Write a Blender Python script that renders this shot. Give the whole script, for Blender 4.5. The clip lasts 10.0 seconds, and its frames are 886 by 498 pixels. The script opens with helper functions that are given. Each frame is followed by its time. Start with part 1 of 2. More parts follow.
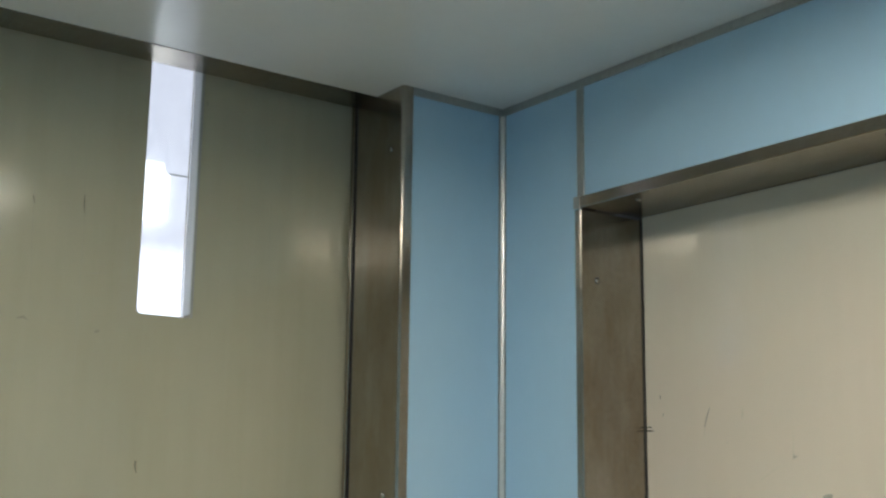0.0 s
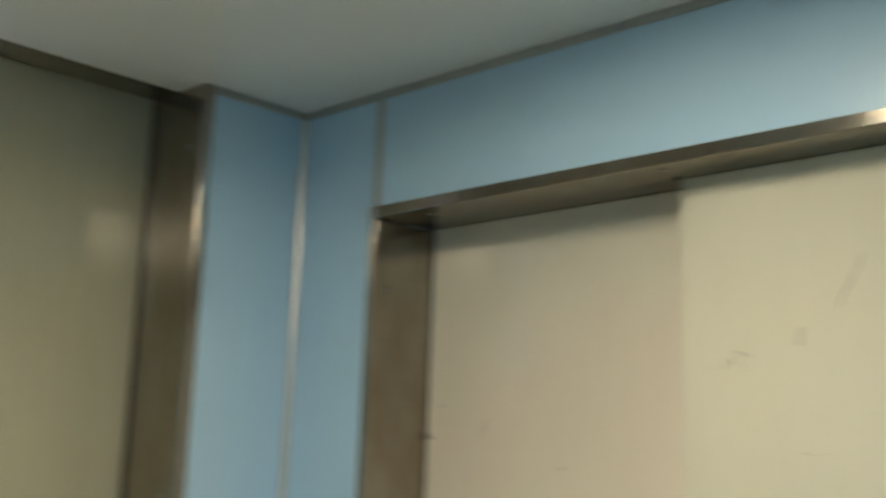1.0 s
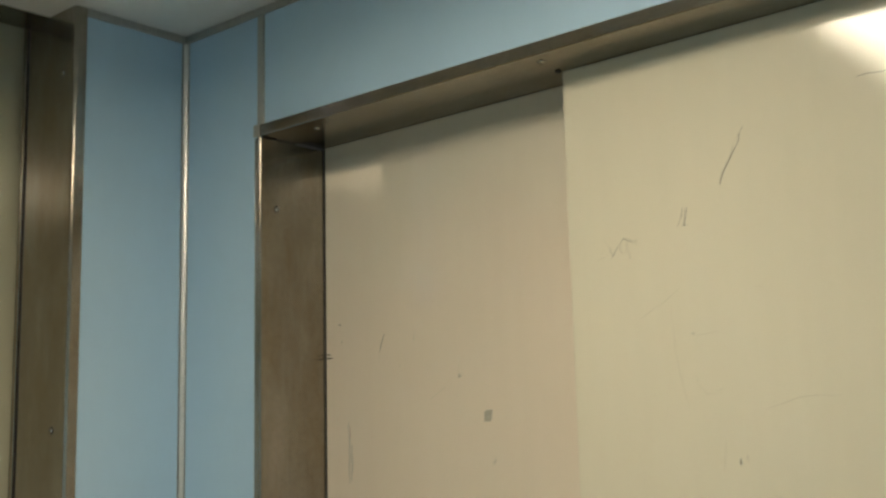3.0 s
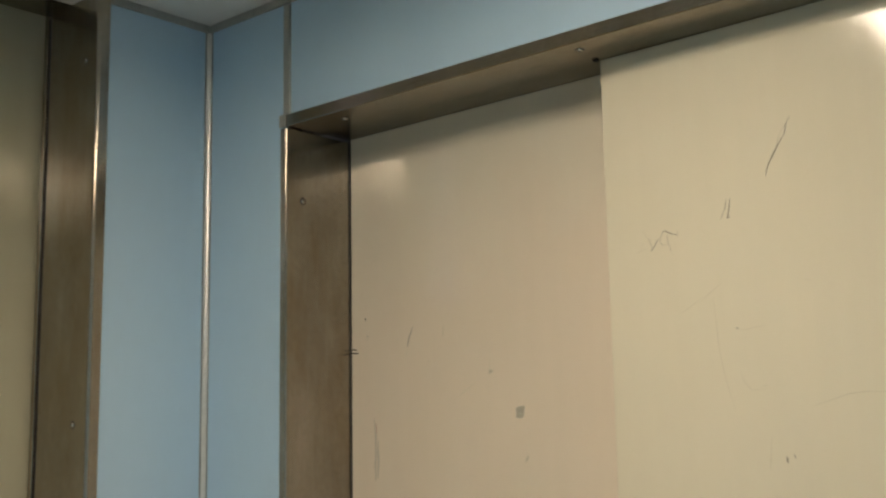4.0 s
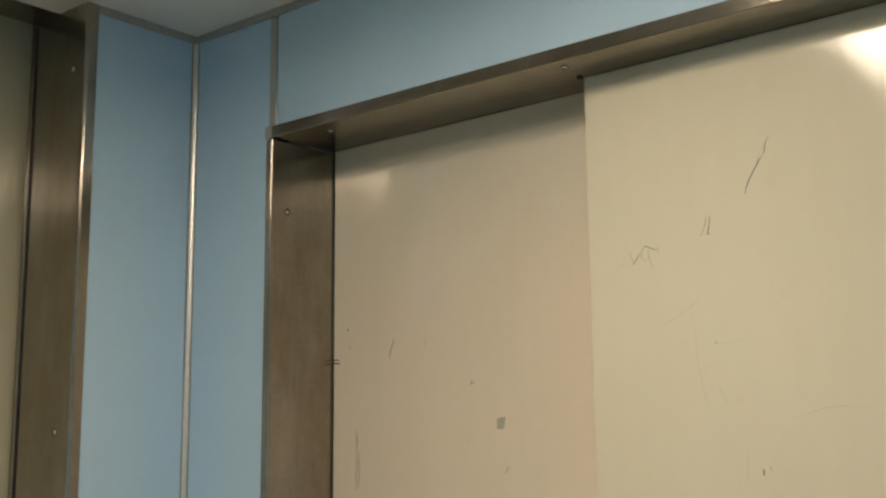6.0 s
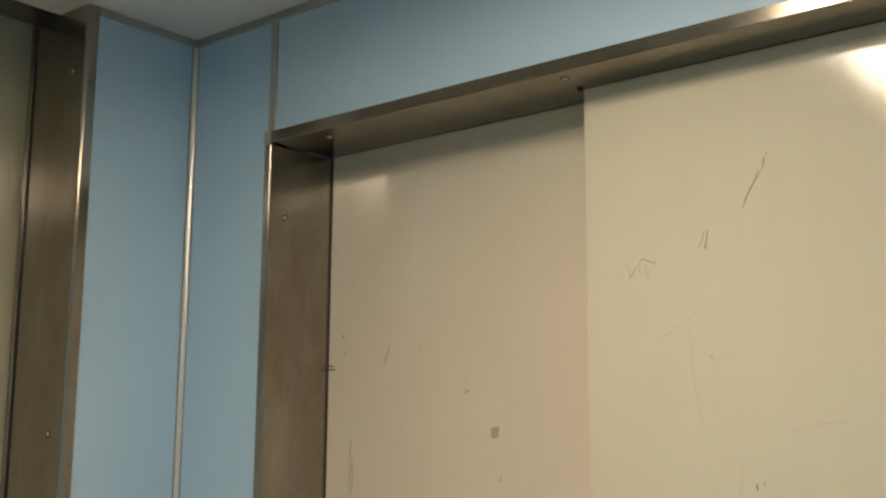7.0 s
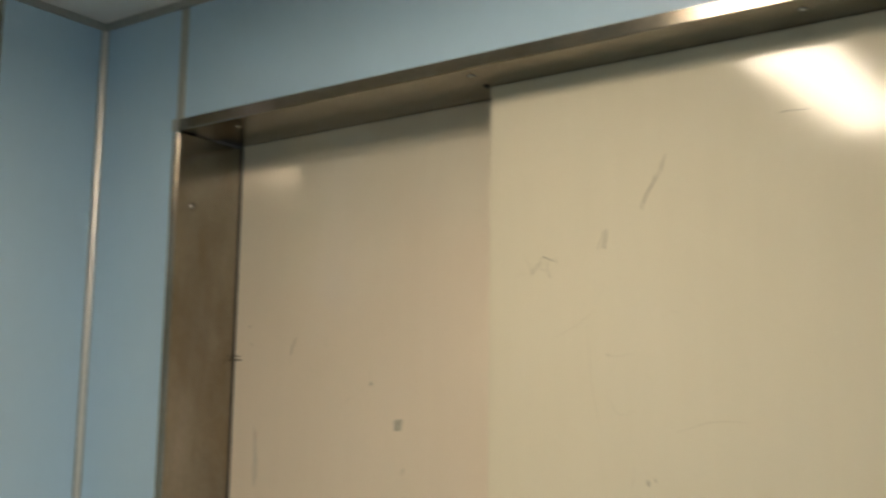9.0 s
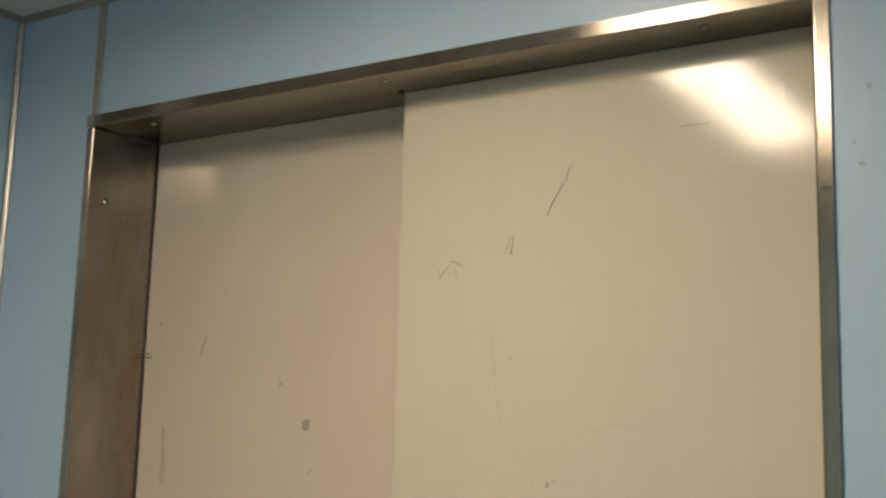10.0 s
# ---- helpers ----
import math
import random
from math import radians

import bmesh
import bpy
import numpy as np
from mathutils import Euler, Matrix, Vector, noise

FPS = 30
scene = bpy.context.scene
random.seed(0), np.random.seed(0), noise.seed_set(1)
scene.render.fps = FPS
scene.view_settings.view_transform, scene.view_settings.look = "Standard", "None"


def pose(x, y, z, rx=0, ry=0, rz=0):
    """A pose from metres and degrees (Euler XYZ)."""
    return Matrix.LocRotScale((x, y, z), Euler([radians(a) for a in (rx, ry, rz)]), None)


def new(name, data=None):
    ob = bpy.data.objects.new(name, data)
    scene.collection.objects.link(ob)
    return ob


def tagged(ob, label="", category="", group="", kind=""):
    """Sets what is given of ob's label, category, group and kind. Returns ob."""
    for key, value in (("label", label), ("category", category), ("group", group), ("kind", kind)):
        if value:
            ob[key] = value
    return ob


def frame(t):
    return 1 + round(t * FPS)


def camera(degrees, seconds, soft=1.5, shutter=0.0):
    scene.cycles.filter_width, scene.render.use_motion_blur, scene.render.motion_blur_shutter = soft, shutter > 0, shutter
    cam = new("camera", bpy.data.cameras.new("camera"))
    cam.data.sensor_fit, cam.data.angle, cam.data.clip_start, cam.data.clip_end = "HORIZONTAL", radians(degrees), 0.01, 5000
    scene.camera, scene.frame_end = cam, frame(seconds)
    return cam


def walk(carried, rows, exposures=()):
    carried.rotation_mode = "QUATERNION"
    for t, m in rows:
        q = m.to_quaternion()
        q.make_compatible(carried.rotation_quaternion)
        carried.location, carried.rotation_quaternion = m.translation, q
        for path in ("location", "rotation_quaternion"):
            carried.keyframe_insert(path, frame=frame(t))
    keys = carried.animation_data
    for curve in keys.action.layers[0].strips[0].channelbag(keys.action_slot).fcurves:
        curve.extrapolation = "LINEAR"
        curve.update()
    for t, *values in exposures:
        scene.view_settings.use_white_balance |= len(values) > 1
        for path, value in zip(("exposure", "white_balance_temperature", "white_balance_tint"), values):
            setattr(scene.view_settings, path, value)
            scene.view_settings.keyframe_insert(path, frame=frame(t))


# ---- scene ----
# ---- camera ----
cam = camera(41.57, 10.0, soft=2.3, shutter=1.0)
PATH = [
    (0, 1.5455, -1.2577, 1.6181, 53.847, 11.206, 0.706),
    (0.2, 1.5499, -1.2552, 1.6245, 53.461, 11.020, 0.544),
    (0.5, 1.5691, -1.2576, 1.6485, 51.143, 10.497, 0.275),
    (0.7, 1.5851, -1.2633, 1.6401, 48.624, 10.844, 0.907),
    (1, 1.5935, -1.2523, 1.6409, 44.646, 10.946, 2.207),
    (1.2, 1.6143, -1.2513, 1.6303, 41.582, 11.080, 1.669),
    (1.5, 1.6344, -1.2623, 1.6247, 38.668, 10.845, 2.047),
    (2, 1.6526, -1.2540, 1.6065, 37.932, 10.580, 2.164),
    (2.5, 1.6510, -1.2124, 1.5897, 40.072, 10.105, -1.316),
    (2.7, 1.6370, -1.1708, 1.5770, 41.145, 9.500, -1.638),
    (3.8, 1.5552, -1.1756, 1.5511, 41.073, 9.196, -0.993),
    (4, 1.5514, -1.1743, 1.5571, 41.287, 9.419, -1.072),
    (4.5, 1.5451, -1.1831, 1.5546, 41.540, 9.390, -1.140),
    (5, 1.5502, -1.1844, 1.5584, 40.333, 9.707, -0.892),
    (5.5, 1.5558, -1.1945, 1.5519, 40.009, 9.835, -0.770),
    (7, 1.5540, -1.2011, 1.5619, 39.775, 10.140, 0.396),
    (7.5, 1.5531, -1.2102, 1.5637, 39.236, 9.816, 0.490),
    (8, 1.5542, -1.2114, 1.5660, 39.311, 9.702, 0.441),
    (8.5, 1.5703, -1.2059, 1.5674, 38.328, 9.833, 1.544),
    (9, 1.5849, -1.1904, 1.5785, 36.181, 9.264, 0.803),
    (9.5, 1.6103, -1.1916, 1.5795, 33.856, 8.664, 0.670),
    (10, 1.6175, -1.1939, 1.5735, 32.647, 9.572, 1.589),
]
walk(cam, [(t, pose(x, y, z, 90 + pitch, 0, yaw) @ pose(0, 0, 0, 0, 0, roll)) for t, x, y, z, yaw, pitch, roll in PATH],
     exposures=[(0.0, 0.25, 5600, 6), (0.8, 0.22, 5900, 5), (1.2, 0.18, 6400, 4), (2.7, 0.12, 6500, 5), (3.8, 0.12, 6700, 13), (9.0, 0.08, 6750, 13), (10.0, -0.05, 6800, 14)])

# ---- light ----
world = bpy.data.worlds.new("world")
world.use_nodes = True
world.node_tree.nodes["Background"].inputs[0].default_value = (0.02, 0.02, 0.022, 1)
scene.world = world
LAMP_POWER = 42.0       # ceiling diffuser, emission strength
LANDING_POWER = 0.88   # glow of the landing wall behind the vision panel

# ---- sizes ----
ZC = 2.266      # ceiling
ZH = 2.05       # underside of the door header
X1 = 0.198      # door opening, corner side
X2 = 1.307      # door opening, far side
Y_FRONT, Y_BACK = 0.074, 0.134   # faces of the two sliding panels
YA = -0.217     # edge of the other opening
XA = -0.141     # depth of its reveal
XL = -0.172     # face of the landing door
CAR_X, CAR_Y = 2.15, -1.95


# ---- materials ----
def mat(name):
    m = bpy.data.materials.new(name)
    m.use_nodes = True
    return m, m.node_tree, m.node_tree.nodes["Principled BSDF"]


def node(tree, kind, **settings):
    n = tree.nodes.new(kind)
    for key, value in settings.items():
        n.inputs[key.replace("_", " ")].default_value = value
    return n


def coords(tree, scale):
    geo = tree.nodes.new("ShaderNodeNewGeometry")
    mp = tree.nodes.new("ShaderNodeMapping")
    mp.inputs["Scale"].default_value = scale
    tree.links.new(geo.outputs["Position"], mp.inputs["Vector"])
    return mp.outputs["Vector"]


def noise_tex(tree, scale, stretch=(1, 1, 1), detail=4.0, rough=0.55):
    n = node(tree, "ShaderNodeTexNoise", Scale=scale, Detail=detail, Roughness=rough)
    tree.links.new(coords(tree, stretch), n.inputs["Vector"])
    return n.outputs["Fac"]


def ramp(tree, fac, a, b, lo=0.3, hi=0.7):
    r = tree.nodes.new("ShaderNodeValToRGB")
    r.color_ramp.elements[0].position, r.color_ramp.elements[1].position = lo, hi
    r.color_ramp.elements[0].color, r.color_ramp.elements[1].color = (*a, 1), (*b, 1)
    tree.links.new(fac, r.inputs["Fac"])
    return r.outputs["Color"]


def bump(tree, bsdf, height, strength, distance=0.001):
    b = node(tree, "ShaderNodeBump", Strength=strength, Distance=distance)
    tree.links.new(height, b.inputs["Height"])
    tree.links.new(b.outputs["Normal"], bsdf.inputs["Normal"])


def mixed(tree, fac, a, b, mode="MIX"):
    m = tree.nodes.new("ShaderNodeMix")
    m.data_type, m.blend_type = "RGBA", mode
    if isinstance(fac, float):
        m.inputs["Factor"].default_value = fac
    else:
        tree.links.new(fac, m.inputs["Factor"])
    tree.links.new(a, m.inputs["A"])
    tree.links.new(b, m.inputs["B"])
    return m.outputs["Result"]


def painted(name, a, b, rough=0.14, streak=(1, 1, 0.12), orange=0.03, blush=None, spread=0.03, grime=None, gloss=0.5):
    """Old gloss paint on sheet steel: broad tone changes, faint streaks, a fine orange-peel skin."""
    m, tr, bs = mat(name)
    bs.inputs["Specular IOR Level"].default_value = gloss
    broad = ramp(tr, noise_tex(tr, 3.0, (1, 1, 0.7), 3), a, b, 0.2, 0.8)
    fine = ramp(tr, noise_tex(tr, 45, streak, 5), (0.97, 0.97, 0.965), (1, 1, 1), 0.2, 0.8)
    col = mixed(tr, 1.0, broad, fine, "MULTIPLY")
    if grime:
        # dirty runs down the sheet
        runs = ramp(tr, noise_tex(tr, 15, (1, 1, 0.06), 5, 0.6), grime, (1, 1, 1), 0.34, 0.56)
        col = mixed(tr, 1.0, col, runs, "MULTIPLY")
    if blush:
        # reddish patches, stronger towards the bottom
        geo = tr.nodes.new("ShaderNodeNewGeometry")
        xyz = tr.nodes.new("ShaderNodeSeparateXYZ")
        tr.links.new(geo.outputs["Position"], xyz.inputs[0])
        low = tr.nodes.new("ShaderNodeMapRange")
        for key, value in (("From Min", 1.98), ("From Max", 1.72), ("To Min", 0.0), ("To Max", 0.55)):
            low.inputs[key].default_value = value
        tr.links.new(xyz.outputs["Z"], low.inputs["Value"])
        total = tr.nodes.new("ShaderNodeMath")
        total.operation = "MULTIPLY_ADD"
        tr.links.new(noise_tex(tr, 6.5, (1, 1, 0.8), 4, 0.6), total.inputs[0])
        total.inputs[1].default_value = 1.1
        tr.links.new(low.outputs["Result"], total.inputs[2])
        tint = ramp(tr, total.outputs[0], (1, 1, 1), blush, 0.55, 1.25)
        col = mixed(tr, 1.0, col, tint, "MULTIPLY")
    tr.links.new(col, bs.inputs["Base Color"])
    r = ramp(tr, noise_tex(tr, 18, streak, 5), (rough - spread,) * 3, (rough + spread,) * 3, 0.2, 0.8)
    tr.links.new(r, bs.inputs["Roughness"])
    if orange:
        bump(tr, bs, noise_tex(tr, 140, (1, 1, 0.06), 3), orange * 2.5, 0.0006)
    return m


def brushed(name, a, b, rough=0.26, grain=(1, 1, 0.01), aniso=0.6, turn=0.0, metal=1.0, stain=0.0):
    """Brushed stainless steel with finger smears."""
    m, tr, bs = mat(name)
    bs.inputs["Metallic"].default_value = metal
    smear = ramp(tr, noise_tex(tr, 9, (1, 1, 0.6), 5), a, b, 0.2, 0.8)
    spots = ramp(tr, noise_tex(tr, 130, (1, 1, 1), 4, 0.7), (0.88, 0.88, 0.87), (1, 1, 1), 0.3, 0.6)
    smear = mixed(tr, 1.0, smear, spots, "MULTIPLY")
    brown = ramp(tr, noise_tex(tr, 16, (1, 1, 0.35), 6, 0.65), (0.84, 0.78, 0.68), (1, 1, 1), 0.36, 0.62)
    smear = mixed(tr, stain, smear, mixed(tr, 1.0, smear, brown, "MULTIPLY"))
    line = ramp(tr, noise_tex(tr, 420, grain, 3), (0.84, 0.84, 0.84), (1, 1, 1), 0.25, 0.75)
    tr.links.new(mixed(tr, 1.0, smear, line, "MULTIPLY"), bs.inputs["Base Color"])
    r = ramp(tr, noise_tex(tr, 14, (1, 1, 0.5), 4), (rough - 0.03,) * 3, (rough + 0.05,) * 3, 0.2, 0.8)
    tr.links.new(r, bs.inputs["Roughness"])
    if aniso:
        bs.inputs["Anisotropic"].default_value = aniso
        bs.inputs["Anisotropic Rotation"].default_value = turn
        t = tr.nodes.new("ShaderNodeTangent")
        t.direction_type, t.axis = "RADIAL", "Z"
        tr.links.new(t.outputs["Tangent"], bs.inputs["Tangent"])
    return m


def plain(name, colour, rough=0.5, metal=0.0, vary=0.12, scale=40):
    m, tr, bs = mat(name)
    dark = tuple(c * (1 - vary) for c in colour)
    tr.links.new(ramp(tr, noise_tex(tr, scale), dark, colour), bs.inputs["Base Color"])
    bs.inputs["Roughness"].default_value, bs.inputs["Metallic"].default_value = rough, metal
    return m


def glowing(name, colour, strength):
    m, tr, bs = mat(name)
    bs.inputs["Base Color"].default_value = (0.8, 0.8, 0.8, 1)
    bs.inputs["Emission Color"].default_value = (*colour, 1)
    bs.inputs["Emission Strength"].default_value = strength
    return m


BLUE = painted("blue_laminate", (0.428, 0.608, 0.765), (0.458, 0.638, 0.795), 0.32, (1, 1, 0.5), 0.0)
CREAM = painted("cream_paint", (0.648, 0.602, 0.47), (0.688, 0.642, 0.51), 0.108, orange=0.13, spread=0.03, gloss=0.4)
CREAM_BACK = painted("cream_paint_reddish", (0.685, 0.625, 0.505), (0.725, 0.665, 0.545), 0.105, orange=0.08, spread=0.025, blush=(1.0, 0.955, 0.95))
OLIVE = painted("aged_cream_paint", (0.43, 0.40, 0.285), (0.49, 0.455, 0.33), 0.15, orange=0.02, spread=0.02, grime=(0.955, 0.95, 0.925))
CEIL = painted("ceiling_paint", (0.80, 0.80, 0.77), (0.84, 0.84, 0.81), 0.24, (1, 1, 1), 0.0)
STEEL = brushed("brushed_steel", (0.34, 0.315, 0.275), (0.50, 0.465, 0.41), 0.215, aniso=0.8, metal=0.92, stain=1.0)
STEEL_H = brushed("brushed_steel_header", (0.34, 0.31, 0.26), (0.44, 0.40, 0.34), 0.20, (0.01, 1, 1), 0.6, 0.25, stain=0.6)
ALU = brushed("aluminium_trim", (0.76, 0.74, 0.71), (0.82, 0.80, 0.77), 0.315, aniso=0.0, metal=0.6)
ALU_MATT = brushed("aluminium_strip", (0.42, 0.42, 0.40), (0.50, 0.50, 0.48), 0.45, aniso=0.0, metal=0.6)
BEAD_LIP = brushed("bead_lip", (0.32, 0.32, 0.31), (0.40, 0.395, 0.38), 0.4, aniso=0.0, metal=0.7)
SCREW = plain("screw_steel", (0.78, 0.74, 0.66), 0.12, 1.0)
# pale tone in place of landing light falling on the reveal
PALE_LIT = painted("pale_lit_reveal", (0.76, 0.76, 0.73), (0.80, 0.80, 0.78), 0.35, (1, 1, 1), 0.0)
JOINT = plain("grey_joint", (0.5, 0.5, 0.52), 0.7)
BLACK = plain("black_gap", (0.012, 0.012, 0.011), 0.8)
RUBBER_SHADE = plain("dark_rubber_and_shade", (0.035, 0.033, 0.03), 0.6)
PENCIL_SOFT = plain("faded_pencil", (0.38, 0.35, 0.27), 0.55)
SMEAR = plain("grey_smear", (0.50, 0.46, 0.38), 0.5)
SMEAR_DARK = plain("dark_smear", (0.34, 0.32, 0.23), 0.5)
DARK_SCUFF = plain("dark_scuff", (0.12, 0.11, 0.08), 0.6)
LINE = plain("old_paint_line", (0.42, 0.39, 0.28), 0.4)
PENCIL = plain("pencil_mark", (0.20, 0.185, 0.145), 0.55)
FAINT = plain("faint_scratch", (0.58, 0.53, 0.405), 0.4)
RUST = plain("reddish_scratch", (0.40, 0.22, 0.15), 0.5)
GLUE = plain("grey_residue", (0.43, 0.395, 0.315), 0.7, vary=0.3, scale=300)
FLOOR = painted("floor_lino", (0.56, 0.545, 0.515), (0.64, 0.62, 0.59), 0.5, (1, 1, 1), 0.0)
SHAFT = plain("shaft_concrete", (0.10, 0.10, 0.10), 0.9)
DIFFUSER = glowing("lamp_diffuser", (1.0, 0.865, 0.675), LAMP_POWER)


# ---- building helpers ----
def boxmesh(bm, x0, x1, y0, y1, z0, z1, bevel=0.0):
    made = bmesh.ops.create_cube(bm, size=1.0)["verts"]
    for v in made:
        v.co = Vector((x0 + (v.co.x + 0.5) * (x1 - x0), y0 + (v.co.y + 0.5) * (y1 - y0), z0 + (v.co.z + 0.5) * (z1 - z0)))
    if bevel:
        edges = list({e for v in made for e in v.link_edges})
        bmesh.ops.bevel(bm, geom=edges, offset=bevel, segments=3, profile=0.5, affect="EDGES")
    return bm


def box(x0, x1, y0, y1, z0, z1, bevel=0.0):
    return boxmesh(bmesh.new(), x0, x1, y0, y1, z0, z1, bevel)


def part(name, bm, material, parent=None, label="", smooth=False):
    me = bpy.data.meshes.new(name)
    bmesh.ops.recalc_face_normals(bm, faces=bm.faces)
    if smooth:
        for f in bm.faces:
            f.smooth = True
    bm.to_mesh(me)
    bm.free()
    me.materials.append(material)
    ob = new(name, me)
    if parent:
        ob.parent = parent
    if label:
        tagged(ob, label)
    return ob


def prism(outline, axis, lo, hi):
    """A bar with the given 2D outline, drawn out along an axis (0: outline is y,z; 1: x,z; 2: x,y)."""
    bm = bmesh.new()

    def place(a, b, c):
        return {0: (c, a, b), 1: (a, c, b), 2: (a, b, c)}[axis]
    low = [bm.verts.new(place(a, b, lo)) for a, b in outline]
    top = [bm.verts.new(place(a, b, hi)) for a, b in outline]
    n = len(outline)
    for i in range(n):
        bm.faces.new((low[i], low[(i + 1) % n], top[(i + 1) % n], top[i]))
    bm.faces.new(low)
    bm.faces.new(top)
    return bm


def arc(cx, cy, r, a0, a1, n=6):
    return [(cx + r * math.cos(radians(a0 + (a1 - a0) * i / n)), cy + r * math.sin(radians(a0 + (a1 - a0) * i / n))) for i in range(n + 1)]


def screw(place, normal, parent, r=0.0037):
    """A raised countersunk screw head with a cross slot, sitting on a steel face."""
    bm = bmesh.new()
    rings = [(r * 1.15, 0.0), (r * 1.12, 0.0006), (r, 0.0012), (r * 0.7, 0.0022), (r * 0.3, 0.0027)]
    loops = [[bm.verts.new((rr * math.cos(k * math.tau / 14), rr * math.sin(k * math.tau / 14), h)) for k in range(14)] for rr, h in rings]
    for a, b in zip(loops, loops[1:]):
        for k in range(14):
            bm.faces.new((a[k], a[(k + 1) % 14], b[(k + 1) % 14], b[k]))
    bm.faces.new(loops[-1])
    bm.faces.new(list(reversed(loops[0])))
    ob = part("screw", bm, SCREW, parent, "domed steel screw head", True)
    # flat dark disc stands in for the shade round the head
    ring = bmesh.new()
    bmesh.ops.create_cone(ring, cap_ends=True, segments=18, radius1=r * 1.65, radius2=r * 1.65, depth=0.0006)
    part("shade_ring", ring, RUBBER_SHADE, ob, "flat dark ring for the shade round the screw")
    slot = bmesh.new()
    boxmesh(slot, -r * 0.6, r * 0.6, -r * 0.1, r * 0.1, 0.0022, 0.0030)
    boxmesh(slot, -r * 0.1, r * 0.1, -r * 0.6, r * 0.6, 0.0022, 0.00301)
    part("slot", slot, BLACK, ob)
    turn = Vector(normal).to_track_quat("Z", "Y").to_matrix().to_4x4()
    ob.matrix_basis = Matrix.Translation(place) @ turn @ pose(0, 0, 0, 0, 0, 25)
    return ob


def stroke(points, width, to_world, material, parent, name="scratch", taper=True):
    """A thin mark along a line of (u, v) points on a face; to_world places u, v and the lift."""
    bm = bmesh.new()
    fine = []
    for (a, b), (c, d) in zip(points, points[1:]):
        for k in range(4):
            f = k / 4
            fine.append((a + (c - a) * f + random.uniform(-1, 1) * width * 0.25, b + (d - b) * f))
    fine.append(points[-1])
    n = len(fine)
    pairs = []
    for i, (u, v) in enumerate(fine):
        p, q = fine[max(i - 1, 0)], fine[min(i + 1, n - 1)]
        t = Vector((q[0] - p[0], q[1] - p[1]))
        t = t.normalized() if t.length > 0 else Vector((0, 1))
        w = width * 0.5 * ((0.3 + 0.7 * math.sin(math.pi * (i + 0.6) / (n + 0.2))) if taper else 1.0) * random.uniform(0.7, 1.2)
        pairs.append([[bm.verts.new(to_world(u - t.y * w * s, v + t.x * w * s, h)) for s in (-1, 1)] for h in (0.0, 0.00025)])
    for (lo, hi), (lo2, hi2) in zip(pairs, pairs[1:]):
        bm.faces.new((hi[0], hi[1], hi2[1], hi2[0]))
        bm.faces.new((lo[0], hi[0], hi2[0], lo2[0]))
        bm.faces.new((lo[1], lo2[1], hi2[1], hi[1]))
    return part(name, bm, material, parent)


def empty(name, label, category="", kind="", group=""):
    return tagged(new(name), label, category, group, kind)


# ---- setting ----
tagged(part("floor", box(-0.9, CAR_X + 0.06, CAR_Y - 0.06, 0.3, -0.06, 0.0), FLOOR), "worn grey linoleum lift floor", "floor", kind="structure")

LX0, LX1, LY0, LY1 = 0.82, 0.985, -1.26, -0.51   # lamp opening
cm = bmesh.new()
for x0, x1, y0, y1 in ((-0.078, LX0, CAR_Y - 0.05, 0.06), (LX1, CAR_X + 0.05, CAR_Y - 0.05, 0.06), (LX0, LX1, CAR_Y - 0.05, LY0), (LX0, LX1, LY1, 0.06)):
    boxmesh(cm, x0, x1, y0, y1, ZC, ZC + 0.05)
tagged(part("ceiling", cm, CEIL), "pale grey satin painted metal lift ceiling", "ceiling", kind="structure")

# north wall: opening with the sliding car door
north = tagged(part("wall_north", box(-0.10, X1 - 0.012, 0.012, 0.045, 0, ZC + 0.04), SHAFT), "light blue laminate lift wall with a steel-framed door opening", "wall", kind="structure")
part("panel", box(0.006, X1 - 0.008, 0.0, 0.012, 0.0, ZC - 0.004, 0.0008), BLUE, north)
part("panel", box(X1 + 0.010, X2 + 0.4, 0.0, 0.012, ZH + 0.017, ZC - 0.004, 0.0008), BLUE, north)
part("panel", box(X2 + 0.0175, CAR_X, 0.0, 0.012, 0.0, ZH + 0.0165, 0.0008), BLUE, north)
part("panel", box(X2 + 0.401, CAR_X, 0.0, 0.012, ZH + 0.017, ZC - 0.004, 0.0008), BLUE, north)
part("backing", box(X1 - 0.012, CAR_X + 0.05, 0.012, 0.045, ZH + 0.02, ZC + 0.04), SHAFT, north)
part("backing", box(X2 + 0.02, CAR_X + 0.05, 0.012, 0.045, 0, ZH + 0.02), SHAFT, north)

# west wall: narrow blue panel beside the open landing side
west = tagged(part("wall_west", box(-0.045, -0.012, YA + 0.01, 0.012, 0, ZC + 0.04), SHAFT), "narrow light blue laminate lift wall beside the landing opening", "wall", kind="structure")
part("panel", box(-0.012, 0.0, YA + 0.021, -0.006, 0.0, ZC - 0.004, 0.0008), BLUE, west)
south_y = -1.55
part("panel", box(-0.012, 0.0, CAR_Y, south_y, 0.0, ZC, 0.0008), BLUE, west)
part("backing", box(-0.19, -0.012, CAR_Y, south_y - 0.002, 0, ZC + 0.04), SHAFT, west)

tagged(part("wall_east", box(CAR_X, CAR_X + 0.05, CAR_Y, 0.045, 0, ZC), BLUE), "plain light blue laminate lift wall", "wall", kind="structure")
tagged(part("wall_south", box(-0.2, CAR_X + 0.05, CAR_Y - 0.05, CAR_Y, 0, ZC), BLUE), "plain light blue laminate lift wall", "wall", kind="structure")

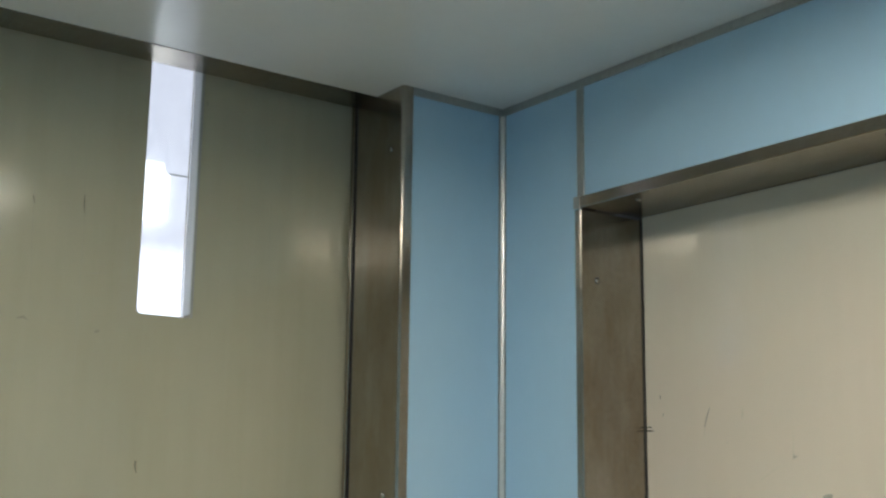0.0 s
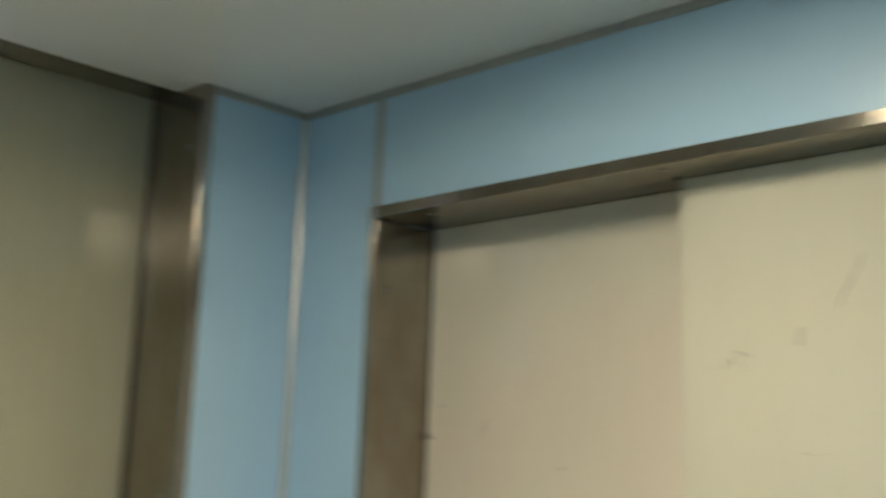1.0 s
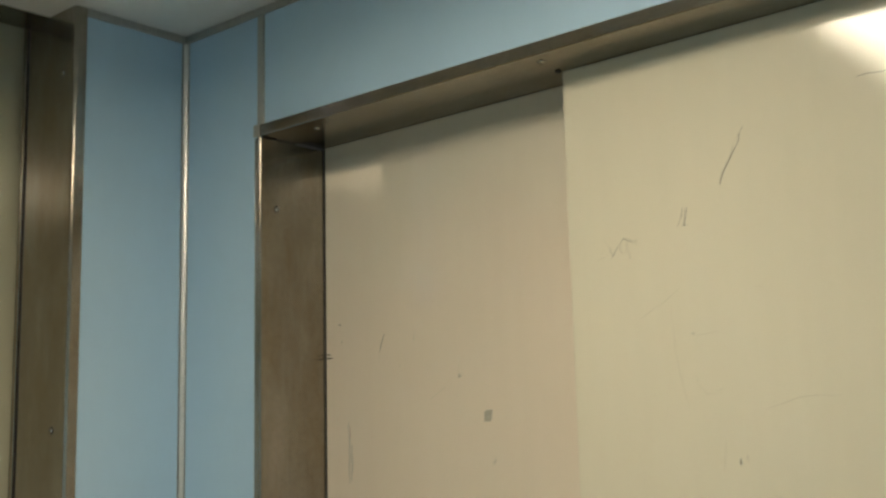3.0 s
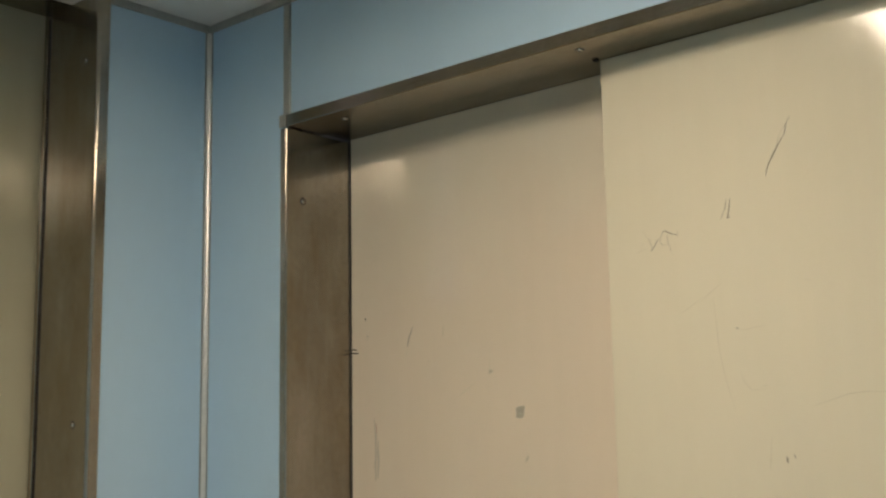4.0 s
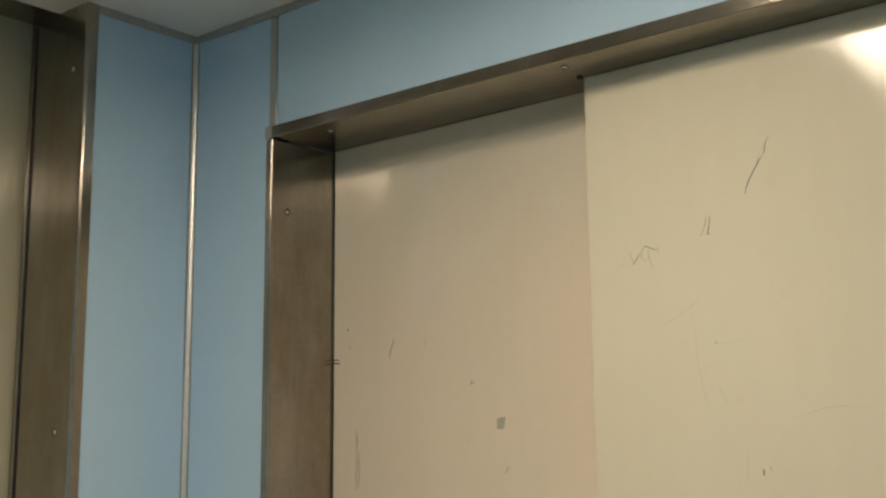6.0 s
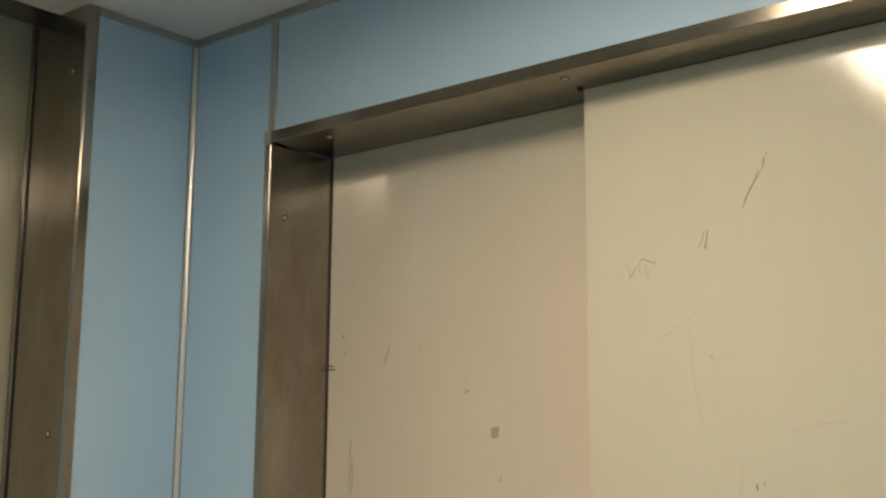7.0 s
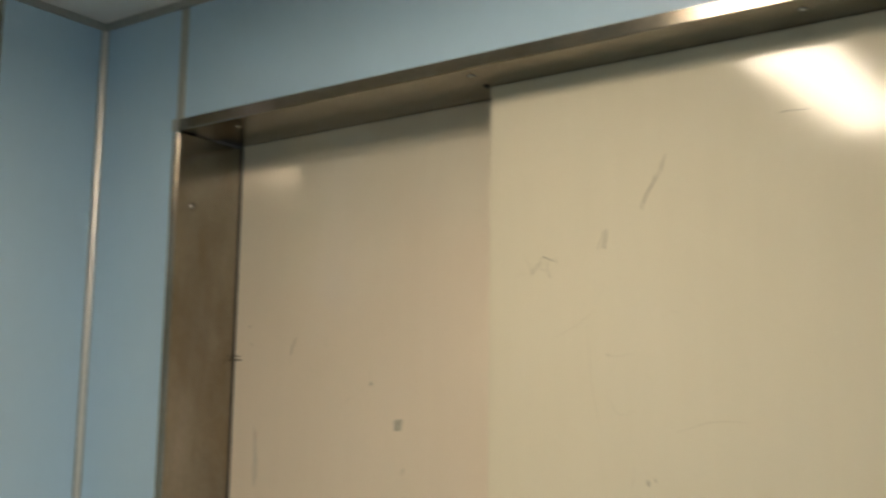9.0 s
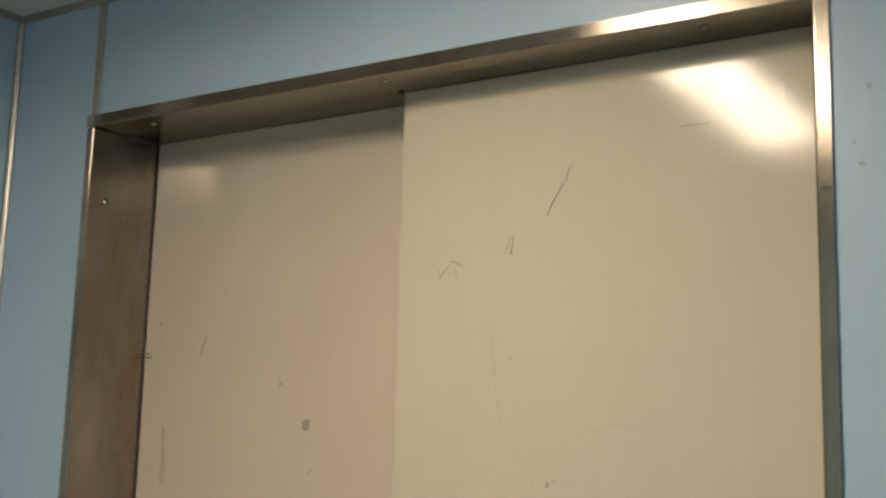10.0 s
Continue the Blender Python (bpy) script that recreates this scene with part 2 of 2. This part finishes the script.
# shaft round the car, so that no light leaks in
shaft = tagged(part("shaft_wall", box(-0.9, CAR_X + 0.2, 0.26, 0.30, 0, 3.0), SHAFT), "bare dark concrete lift shaft wall", "shaft wall", kind="structure")
part("top", box(-0.9, CAR_X + 0.2, CAR_Y - 0.1, 0.30, 3.0, 3.05), SHAFT, shaft)
part("side", box(-0.24, -0.20, 0.02, 0.26, 0, 3.0), SHAFT, shaft)

# ---- trims ----
bead = [(0.0, 0.0), (0.0, -0.0068), (0.0008, -0.0068)] + arc(-0.004, 0.004, 0.0118, -66, -24, 8) + [(0.0068, -0.0008), (0.0068, 0.0)]
tr1 = prism(bead, 2, 0.0, ZC - 0.014)
corner = tagged(part("trim_corner", tr1, ALU), "satin aluminium corner bead with thin dark lips between blue panels", "trim", kind="structure")
part("lip", box(0.0, 0.0012, -0.0092, -0.0069, 0.0, ZC - 0.014), BEAD_LIP, corner, "thin dark edge of the bead")
part("lip", box(0.0069, 0.0090, -0.0012, 0.0, 0.0, ZC - 0.014), BEAD_LIP, corner, "thin dark edge of the bead")
tagged(part("trim_ceiling_north", box(0.0, CAR_X, -0.004, 0.004, ZC - 0.0135, ZC - 0.0005, 0.001), ALU_MATT), "slim grey aluminium strip under the ceiling", "trim", kind="structure")
tagged(part("trim_ceiling_west", box(-0.004, 0.004, YA + 0.021, -0.005, ZC - 0.0135, ZC - 0.0005, 0.001), ALU_MATT), "slim grey aluminium strip under the ceiling", "trim", kind="structure")
tagged(part("trim_joint", box(X1 - 0.004, X1 + 0.0105, -0.0035, 0.002, ZH + 0.019, ZC - 0.016, 0.001), ALU_MATT), "upright grey aluminium joint strip between blue panels", "trim", kind="structure")

# ---- frame of the car door ----
frame_n = empty("door_frame", "brushed stainless steel lift door frame with screwed reveals", "door frame", "structure")


def jamb(x_edge, side):
    """An upright: narrow face on the wall, rounded nose, deep reveal. side: +1 opens towards +x."""
    s = side
    r = 0.004
    outline = [(x_edge - s * 0.013, 0.002), (x_edge - s * 0.013, -0.004), (x_edge - s * r, -0.004)]
    outline += [(x_edge - s * r + s * r * math.sin(radians(a)), -0.004 + r - r * math.cos(radians(a))) for a in (15, 30, 45, 60, 75, 90)]
    outline += [(x_edge, 0.1315), (x_edge - s * 0.004, 0.1315), (x_edge - s * 0.006, 0.010)]
    return outline


part("jamb", prism(jamb(X1 + 0.004, 1), 2, 0.0, ZH - 0.0025), STEEL, frame_n, smooth=False)
wide = jamb(X2, -1)
wide[0], wide[1] = (X2 + 0.018, 0.002), (X2 + 0.018, -0.004)
part("jamb", prism(wide, 2, 0.0, ZH - 0.0005), STEEL, frame_n)
head = [(0.002, ZH + 0.018), (-0.005, ZH + 0.018), (-0.005, ZH + 0.0012), (-0.004, ZH), (0.0734, ZH), (0.0734, ZH + 0.004), (0.010, ZH + 0.006)]
part("header", prism(head, 0, X1 - 0.008, X2 + 0.018), STEEL_H, frame_n)
part("header_plate", box(X1, X2 + 0.02, 0.0736, 0.17, ZH + 0.0035, ZH + 0.011), STEEL_H, frame_n)
part("corner_cap", box(X1 - 0.0095, X1 + 0.0045, -0.0068, -0.0052, ZH - 0.001, ZH + 0.0188, 0.0006), ALU_MATT, frame_n, "small grey cap on the frame corner")
for sx, sy, sz, nrm in ((X1 + 0.004, 0.031, 1.935, (1, 0, 0)), (X1 + 0.004, 0.031, 1.30, (1, 0, 0)), (X1 + 0.004, 0.031, 0.6, (1, 0, 0)),
                        (0.298, 0.030, ZH, (0, 0, -1)), (0.741, 0.021, ZH, (0, 0, -1)), (1.18, 0.026, ZH, (0, 0, -1)),
                        (X2, 0.031, 1.90, (-1, 0, 0)), (X2, 0.031, 1.30, (-1, 0, 0))):
    screw((sx, sy, sz), nrm, frame_n)
part("seal", box(X1 - 0.004, X1 + 0.0065, 0.1317, 0.1336, 0.0, ZH), RUBBER_SHADE, frame_n)

# ---- sliding car door, two leaves ----
back = tagged(part("sliding_door_leaf", box(X1 + 0.0055, 0.80, Y_BACK, Y_BACK + 0.03, 0.008, ZH + 0.0030, 0.0012), CREAM_BACK),
              "scuffed cream painted steel sliding door leaf, set further back", "door leaf", "leaves of the lift door")
front = tagged(part("sliding_door_leaf", box(0.736, X2 + 0.05, Y_FRONT, Y_FRONT + 0.032, 0.008, ZH - 0.0006, 0.0012), CREAM),
               "cream painted steel sliding door leaf with pencil scratches", "door leaf", "leaves of the lift door")


def on_back(u, v, h):
    return (u, Y_BACK - h, v)


def on_front(u, v, h):
    return (u, Y_FRONT - h, v)


# ---- column of the landing side ----
frame_w = empty("landing_door_frame", "brushed stainless steel frame of the landing side", "door frame", "structure")
r = 0.006
col = [(0.002, YA + 0.0205), (0.004, YA + 0.0205), (0.004, YA + r)]
col += [(0.004 - r + r * math.cos(radians(a)), YA + r - r * math.sin(radians(a))) for a in (15, 30, 45, 60, 75, 90)]
col += [(XA + 0.006, YA), (XA, YA + 0.004), (XA, YA + 0.02), (XA + 0.004, YA + 0.02), (XA + 0.006, YA + 0.005), (-0.01, YA + 0.005)]
part("jamb", prism(col, 2, 0.0, ZC - 0.0005), STEEL, frame_w)
part("soffit", box(XA - 0.012, -0.0785, -1.55, YA + 0.005, ZC - 0.001, ZC + 0.03, 0.0008), STEEL_H, frame_w)
part("jamb", box(-0.19, 0.004, -1.57, -1.55, 0.0, ZC - 0.001, 0.002), STEEL, frame_w)
screw((-0.030, YA, 2.160), (0, -1, 0), frame_w)
screw((-0.034, YA, 1.593), (0, -1, 0), frame_w)
screw((-0.035, YA, 1.03), (0, -1, 0), frame_w)
part("edge_strip", box(-0.160, -0.149, YA + 0.001, YA + 0.006, 0.0, 2.6, 0.001), STEEL, frame_w)
part("gap", box(XL - 0.03, XA + 0.02, YA + 0.0215, YA + 0.03, 0.0, 2.6), BLACK, frame_w)

# ---- landing door with its vision panel ----
WY0, WY1, WZ0, WZ1 = -0.586, -0.498, 1.865, 2.62
door = tagged(new("landing_door"), "aged cream painted steel landing door with a tall narrow vision panel", "door", kind="")


def leaf_with_hole():
    """The leaf as four plates round the opening, with rounded lower corners."""
    bm = bmesh.new()
    y0, y1, z0, z1 = -1.60, YA + 0.012, 0.0, 2.9
    rr = 0.008
    hole = [(WY0, WZ1)] + [(WY0 + rr - rr * math.cos(radians(a)), WZ0 + rr - rr * math.sin(radians(a))) for a in range(0, 91, 15)]
    hole += [(WY1 - rr + rr * math.sin(radians(a)), WZ0 + rr - rr * math.cos(radians(a))) for a in range(0, 91, 15)] + [(WY1, WZ1)]
    outer = [(y0, z1), (y0, z0), (y1, z0), (y1, z1)]
    n = len(hole)
    half = n // 2
    for x in (XL, XL - 0.04):
        o = [bm.verts.new((x, *p)) for p in outer]
        h = [bm.verts.new((x, *p)) for p in hole]
        bm.faces.new((o[0], o[1], h[half - 1], *reversed(h[:half - 1])))
        bm.faces.new((o[1], o[2], h[half], h[half - 1]))
        bm.faces.new((o[2], o[3], *reversed(h[half:])))
        bm.faces.new((o[3], o[0], h[0], h[-1]))
    bm.verts.ensure_lookup_table()
    m = 4 + n
    for k in range(n):
        a, b = 4 + k, 4 + (k + 1) % n
        bm.faces.new((bm.verts[a], bm.verts[b], bm.verts[b + m], bm.verts[a + m]))
    for k in range(4):
        a, b = k, (k + 1) % 4
        bm.faces.new((bm.verts[a], bm.verts[b], bm.verts[b + m], bm.verts[a + m]))
    return bm


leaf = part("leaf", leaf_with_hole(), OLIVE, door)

glass, gt, gb = mat("vision_glass")
gb.inputs["Transmission Weight"].default_value = 1.0
gb.inputs["Roughness"].default_value = 0.02
gb.inputs["IOR"].default_value = 1.45
pane = part("pane", box(XL - 0.034, XL - 0.028, WY0 + 0.0005, WY1 - 0.0005, WZ0 + 0.0005, WZ1 - 0.0005), glass, door, "clear narrow glass pane")
pane.visible_shadow = False
part("bead", box(XL - 0.001, XL + 0.0015, WY1, WY1 + 0.004, WZ0, WZ1, 0.0005), ALU_MATT, door, "thin aluminium glazing bead")


def on_landing(u, v, h):
    return (XL + h, u, v)


# seen through the pane: wall that glows by itself, for a lit landing
back_mat, bt, bb = mat("glowing_landing_wall")
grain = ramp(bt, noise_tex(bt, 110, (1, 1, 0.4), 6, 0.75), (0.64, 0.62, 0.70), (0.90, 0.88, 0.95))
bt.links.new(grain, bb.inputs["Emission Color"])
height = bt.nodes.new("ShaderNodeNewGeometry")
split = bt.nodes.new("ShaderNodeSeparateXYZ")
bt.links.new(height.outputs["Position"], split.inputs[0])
# glow rises below about 2 m, for the stronger light there
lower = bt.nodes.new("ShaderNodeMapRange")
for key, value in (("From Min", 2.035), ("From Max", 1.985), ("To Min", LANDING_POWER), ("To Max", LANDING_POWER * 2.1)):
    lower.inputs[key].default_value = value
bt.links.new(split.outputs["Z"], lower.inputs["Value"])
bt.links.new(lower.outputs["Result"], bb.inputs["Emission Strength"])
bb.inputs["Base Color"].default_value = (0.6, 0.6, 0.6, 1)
LX = -0.42
backdrop = tagged(part("backdrop", box(LX - 0.01, LX, -0.9, 0.15, 1.4, 2.95), back_mat), "glowing grey landing backdrop beyond the pane", "backdrop", kind="structure")
part("joint", box(LX, LX + 0.002, -0.9, 0.15, 2.159, 2.1615), JOINT, backdrop, "thin dark joint line")

# ---- ceiling lamp ----
lamp = empty("ceiling_lamp", "long rectangular ceiling lamp with a warm white diffuser", "ceiling lamp")
part("diffuser", box(LX0 + 0.001, LX1 - 0.001, LY0 + 0.001, LY1 - 0.001, ZC + 0.012, ZC + 0.03, 0.002), DIFFUSER, lamp)
part("tray", box(LX0 + 0.001, LX1 - 0.001, LY0 + 0.001, LY1 - 0.001, ZC + 0.031, ZC + 0.06), CEIL, lamp)
for x0, x1, y0, y1 in ((LX0 - 0.012, LX0 + 0.003, LY0 - 0.012, LY1 + 0.012), (LX1 - 0.003, LX1 + 0.012, LY0 - 0.012, LY1 + 0.012),
                       (LX0 + 0.0035, LX1 - 0.0035, LY0 - 0.012, LY0 + 0.003), (LX0 + 0.0035, LX1 - 0.0035, LY1 - 0.003, LY1 + 0.012)):
    part("rim", box(x0, x1, y0, y1, ZC - 0.003, ZC - 0.0004, 0.001), ALU, lamp)
part("stop", box(0.7300, 0.7358, 0.066, 0.0730, ZH - 0.002, ZH - 0.0002), BLACK, frame_n, "small black rubber stop")


def on_jamb(u, v, h):
    return (u, -0.004 - h, v)


# white box on the landing wall, given a glow to look brightly lit
box_m = glowing("glowing_white_box", (1.0, 1.0, 1.0), 1.7)
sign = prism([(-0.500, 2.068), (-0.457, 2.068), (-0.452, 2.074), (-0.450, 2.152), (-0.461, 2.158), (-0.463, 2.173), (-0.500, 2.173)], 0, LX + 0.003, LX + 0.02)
tagged(part("wall_box", sign, box_m), "white box with its own glow on the landing wall", "wall box")

# ---- marks and wear on the doors ----
glue = prism([(0.5332, 1.603), (0.540, 1.6055), (0.5492, 1.606), (0.5478, 1.598), (0.5472, 1.5918), (0.5432, 1.5887), (0.5331, 1.5896), (0.5345, 1.596)], 1, Y_BACK - 0.0004, Y_BACK + 0.0004)
part("residue", glue, GLUE, back, "grey square of old adhesive")
stroke([(0.9913, 1.9219), (0.9867, 1.9144), (0.9845, 1.9030), (0.9825, 1.9005)], 0.0011, on_front, PENCIL, front, "scratch")
stroke([(0.9818, 1.9000), (0.9696, 1.8825), (0.9619, 1.8698), (0.9577, 1.8572)], 0.0015, on_front, DARK_SCUFF, front, "scratch")
stroke([(0.9776, 1.9020), (0.9742, 1.8901), (0.9666, 1.8788)], 0.0009, on_front, PENCIL_SOFT, front, "scratch")
stroke([(0.9895, 1.9185), (0.9800, 1.9060), (0.9776, 1.9020)], 0.0008, on_front, FAINT, front, "scratch")
stroke([(0.9059, 1.8373), (0.9032, 1.8258), (0.8967, 1.8132)], 0.0013, on_front, PENCIL_SOFT, front, "scratch")
stroke([(0.9104, 1.8368), (0.9093, 1.8265), (0.9059, 1.8143), (0.9104, 1.8152)], 0.0015, on_front, PENCIL, front, "scratch")
stroke([(0.9982, 1.5900), (1.0183, 1.5955), (1.0382, 1.6015), (1.0587, 1.6031), (1.0886, 1.6014)], 0.0012, on_front, FAINT, front, "scratch")
stroke([(0.9617, 1.5348), (0.9622, 1.5303), (0.9621, 1.5272)], 0.0026, on_front, PENCIL, front, "scratch")
stroke([(0.9701, 1.5381), (0.9719, 1.5318)], 0.0012, on_front, PENCIL_SOFT, front, "scratch")
stroke([(0.9086, 1.6832), (0.9122, 1.6823)], 0.002, on_front, PENCIL_SOFT, front, "scratch")
stroke([(0.9946, 1.7317), (1.0047, 1.7290)], 0.001, on_front, FAINT, front, "scratch")
stroke([(0.8629, 1.7172), (0.8786, 1.7279), (0.8941, 1.7378)], 0.0009, on_front, FAINT, front, "scratch")
stroke([(0.8352, 1.7049), (0.8511, 1.7130), (0.8670, 1.7232)], 0.0009, on_front, FAINT, front, "scratch")
stroke([(0.9370, 1.6132), (0.9456, 1.6156)], 0.001, on_front, FAINT, front, "scratch")
stroke([(1.1316, 1.9514), (1.1429, 1.9523), (1.1622, 1.9506), (1.1681, 1.9523)], 0.0014, on_front, PENCIL_SOFT, front, "scratch")
stroke([(0.2035, 1.7051), (0.2095, 1.7064), (0.2165, 1.7045)], 0.0024, on_back, BLACK, back, "scratch")
stroke([(0.2035, 1.7003), (0.2192, 1.6996)], 0.0024, on_back, BLACK, back, "scratch")
stroke([(0.2353, 1.7550), (0.2354, 1.7505)], 0.0022, on_back, PENCIL, back, "scratch")
stroke([(0.3374, 1.7321), (0.3295, 1.7150), (0.3262, 1.7029)], 0.0015, on_back, PENCIL, back, "scratch")
stroke([(0.3262, 1.7012), (0.3230, 1.6874)], 0.001, on_back, FAINT, back, "scratch")
stroke([(0.4866, 1.6564), (0.4908, 1.6554)], 0.002, on_back, PENCIL_SOFT, back, "scratch")
stroke([(0.4919, 1.6595), (0.4971, 1.6618)], 0.001, on_back, FAINT, back, "scratch")
stroke([(0.5531, 1.5394), (0.5471, 1.5300)], 0.0014, on_back, FAINT, back, "scratch")
stroke([(0.2538, 1.5962), (0.2558, 1.5700), (0.2556, 1.5352), (0.2554, 1.5007)], 0.0035, on_back, SMEAR, back, "scratch")
stroke([(0.2400, 1.7266), (0.2389, 1.7195)], 0.0015, on_back, FAINT, back, "scratch")
stroke([(0.4004, 1.7277), (0.3978, 1.7152)], 0.001, on_back, FAINT, back, "scratch")
stroke([(0.4893, 1.6609), (0.4869, 1.6538)], 0.0012, on_back, PENCIL_SOFT, back, "scratch")
stroke([(-0.5725, 1.6419), (-0.5728, 1.6327), (-0.5704, 1.6235)], 0.0022, on_landing, DARK_SCUFF, leaf, "scratch")
stroke([(-0.6829, 2.1219), (-0.6788, 2.0422), (-0.6764, 1.9722), (-0.6779, 1.9113), (-0.6763, 1.8431), (-0.6767, 1.7674), (-0.6793, 1.7010)], 0.0011, on_landing, LINE, leaf, "scratch")
stroke([(-0.7558, 2.0648), (-0.7543, 2.0045), (-0.7515, 1.9283), (-0.7478, 1.8616)], 0.001, on_landing, LINE, leaf, "scratch")
stroke([(-0.7523, 1.8363), (-0.7607, 1.7905), (-0.7689, 1.7454)], 0.001, on_landing, LINE, leaf, "scratch")
stroke([(-0.3608, 2.0825), (-0.3615, 2.0045), (-0.3607, 1.9185), (-0.3624, 1.8429)], 0.001, on_landing, LINE, leaf, "scratch")
stroke([(-0.7648, 1.8410), (-0.7553, 1.8435), (-0.7502, 1.8398)], 0.004, on_landing, SMEAR_DARK, leaf, "scratch")
stroke([(-0.6793, 1.9181), (-0.6533, 1.9193), (-0.6228, 1.9254)], 0.002, on_landing, LINE, leaf, "scratch")
stroke([(-0.6794, 2.0377), (-0.6790, 2.0201), (-0.6772, 2.0072)], 0.0016, on_landing, DARK_SCUFF, leaf, "scratch")
stroke([(-0.7560, 2.0258), (-0.7534, 2.0133)], 0.0014, on_landing, DARK_SCUFF, leaf, "scratch")
stroke([(-0.6504, 1.8300), (-0.6419, 1.8325)], 0.004, on_landing, SMEAR_DARK, leaf, "scratch")
stroke([(-0.4876, 2.2258), (-0.4862, 2.2183)], 0.004, on_landing, SMEAR_DARK, leaf, "scratch")
stroke([(1.3120, 1.8438), (1.3166, 1.8446), (1.3222, 1.8435)], 0.004, on_jamb, DARK_SCUFF, frame_n, "scratch")

# pale strip added on one side of the vision panel, so its reveal looks lit
part("lit_reveal_strip", box(XL - 0.027, XL + 0.0008, WY1 - 0.0015, WY1 - 0.0002, WZ0 + 0.006, WZ1), PALE_LIT, door, "added pale strip that makes the reveal look lit")

stroke([(0.8813, 1.7201), (0.8836, 1.6938), (0.8856, 1.6595), (0.8920, 1.6240), (0.9014, 1.5905)], 0.0008, on_front, FAINT, front, "scratch")
stroke([(0.9109, 1.6331), (0.9156, 1.6196), (0.9240, 1.6102), (0.9441, 1.6106)], 0.0008, on_front, FAINT, front, "scratch")
stroke([(0.9087, 1.6803), (0.9220, 1.6804), (0.9439, 1.6834)], 0.0008, on_front, FAINT, front, "scratch")
stroke([(0.9450, 1.5558), (0.9428, 1.5364), (0.9408, 1.5203)], 0.0012, on_front, FAINT, front, "scratch")
stroke([(0.4008, 1.7311), (0.3989, 1.7123)], 0.001, on_back, FAINT, back, "scratch")
stroke([(0.4877, 1.6726), (0.4868, 1.6521)], 0.001, on_back, FAINT, back, "scratch")
stroke([(0.5538, 1.5356), (0.5478, 1.5277)], 0.0014, on_back, PENCIL_SOFT, back, "scratch")
stroke([(0.3676, 1.6801), (0.3711, 1.6774)], 0.0016, on_back, FAINT, back, "scratch")
stroke([(0.2609, 1.5612), (0.2616, 1.5306), (0.2608, 1.5046)], 0.004, on_back, SMEAR, back, "scratch")
stroke([(0.4889, 1.6558), (0.4942, 1.6574)], 0.0018, on_back, PENCIL_SOFT, back, "scratch")
stroke([(0.7967, 1.8048), (0.8008, 1.7938), (0.8028, 1.7883)], 0.0009, on_front, PENCIL_SOFT, front, "scratch")
stroke([(0.8111, 1.8018), (0.8046, 1.7922), (0.8000, 1.7872)], 0.0012, on_front, PENCIL, front, "scratch")
stroke([(0.8128, 1.7974), (0.8161, 1.8074), (0.8205, 1.8103)], 0.0009, on_front, PENCIL_SOFT, front, "scratch")
stroke([(0.8174, 1.8093), (0.8209, 1.8102), (0.8273, 1.8062), (0.8363, 1.8033)], 0.0013, on_front, PENCIL, front, "scratch")
stroke([(0.8382, 1.8085), (0.8375, 1.8038), (0.8376, 1.7990)], 0.001, on_front, PENCIL_SOFT, front, "scratch")
stroke([(0.8237, 1.8053), (0.8240, 1.7966), (0.8262, 1.7895), (0.8292, 1.7815)], 0.0009, on_front, PENCIL_SOFT, front, "scratch")
stroke([(0.8138, 1.8025), (0.8135, 1.7966), (0.8164, 1.7928), (0.8226, 1.7927)], 0.0008, on_front, PENCIL_SOFT, front, "scratch")
stroke([(0.7885, 1.8153), (0.7951, 1.8046)], 0.0009, on_front, FAINT, front, "scratch")
stroke([(0.7892, 1.7998), (0.7829, 1.7866)], 0.001, on_front, FAINT, front, "scratch")
stroke([(0.7756, 1.7861), (0.7939, 1.7911)], 0.001, on_front, FAINT, front, "scratch")
stroke([(0.2407, 1.7272), (0.2411, 1.7223)], 0.0014, on_back, PENCIL_SOFT, back, "scratch")
stroke([(0.2579, 1.5891), (0.2576, 1.5726)], 0.0011, on_back, RUST, back, "scratch")
stroke([(0.4277, 1.6233), (0.4422, 1.6318), (0.4610, 1.6423)], 0.0009, on_back, FAINT, back, "scratch")
stroke([(0.4878, 1.6906), (0.4885, 1.6739), (0.4866, 1.6590)], 0.0009, on_back, FAINT, back, "scratch")
stroke([(0.4860, 1.6530), (0.4883, 1.6562), (0.4930, 1.6576)], 0.0014, on_back, PENCIL_SOFT, back, "scratch")


def on_wall(u, v, h):
    return (u, -h, v)


SMUDGE = plain("grey_smudge", (0.40, 0.49, 0.55), 0.5, vary=0.25, scale=200)
stroke([(1.3590, 1.9500), (1.3620, 1.9480), (1.3640, 1.9440)], 0.004, on_wall, SMUDGE, north, "smudge")
stroke([(1.3500, 1.8680), (1.3530, 1.8660), (1.3560, 1.8670)], 0.004, on_wall, SMUDGE, north, "smudge")
stroke([(1.3440, 1.8900), (1.3490, 1.8890)], 0.003, on_wall, SMUDGE, north, "smudge")
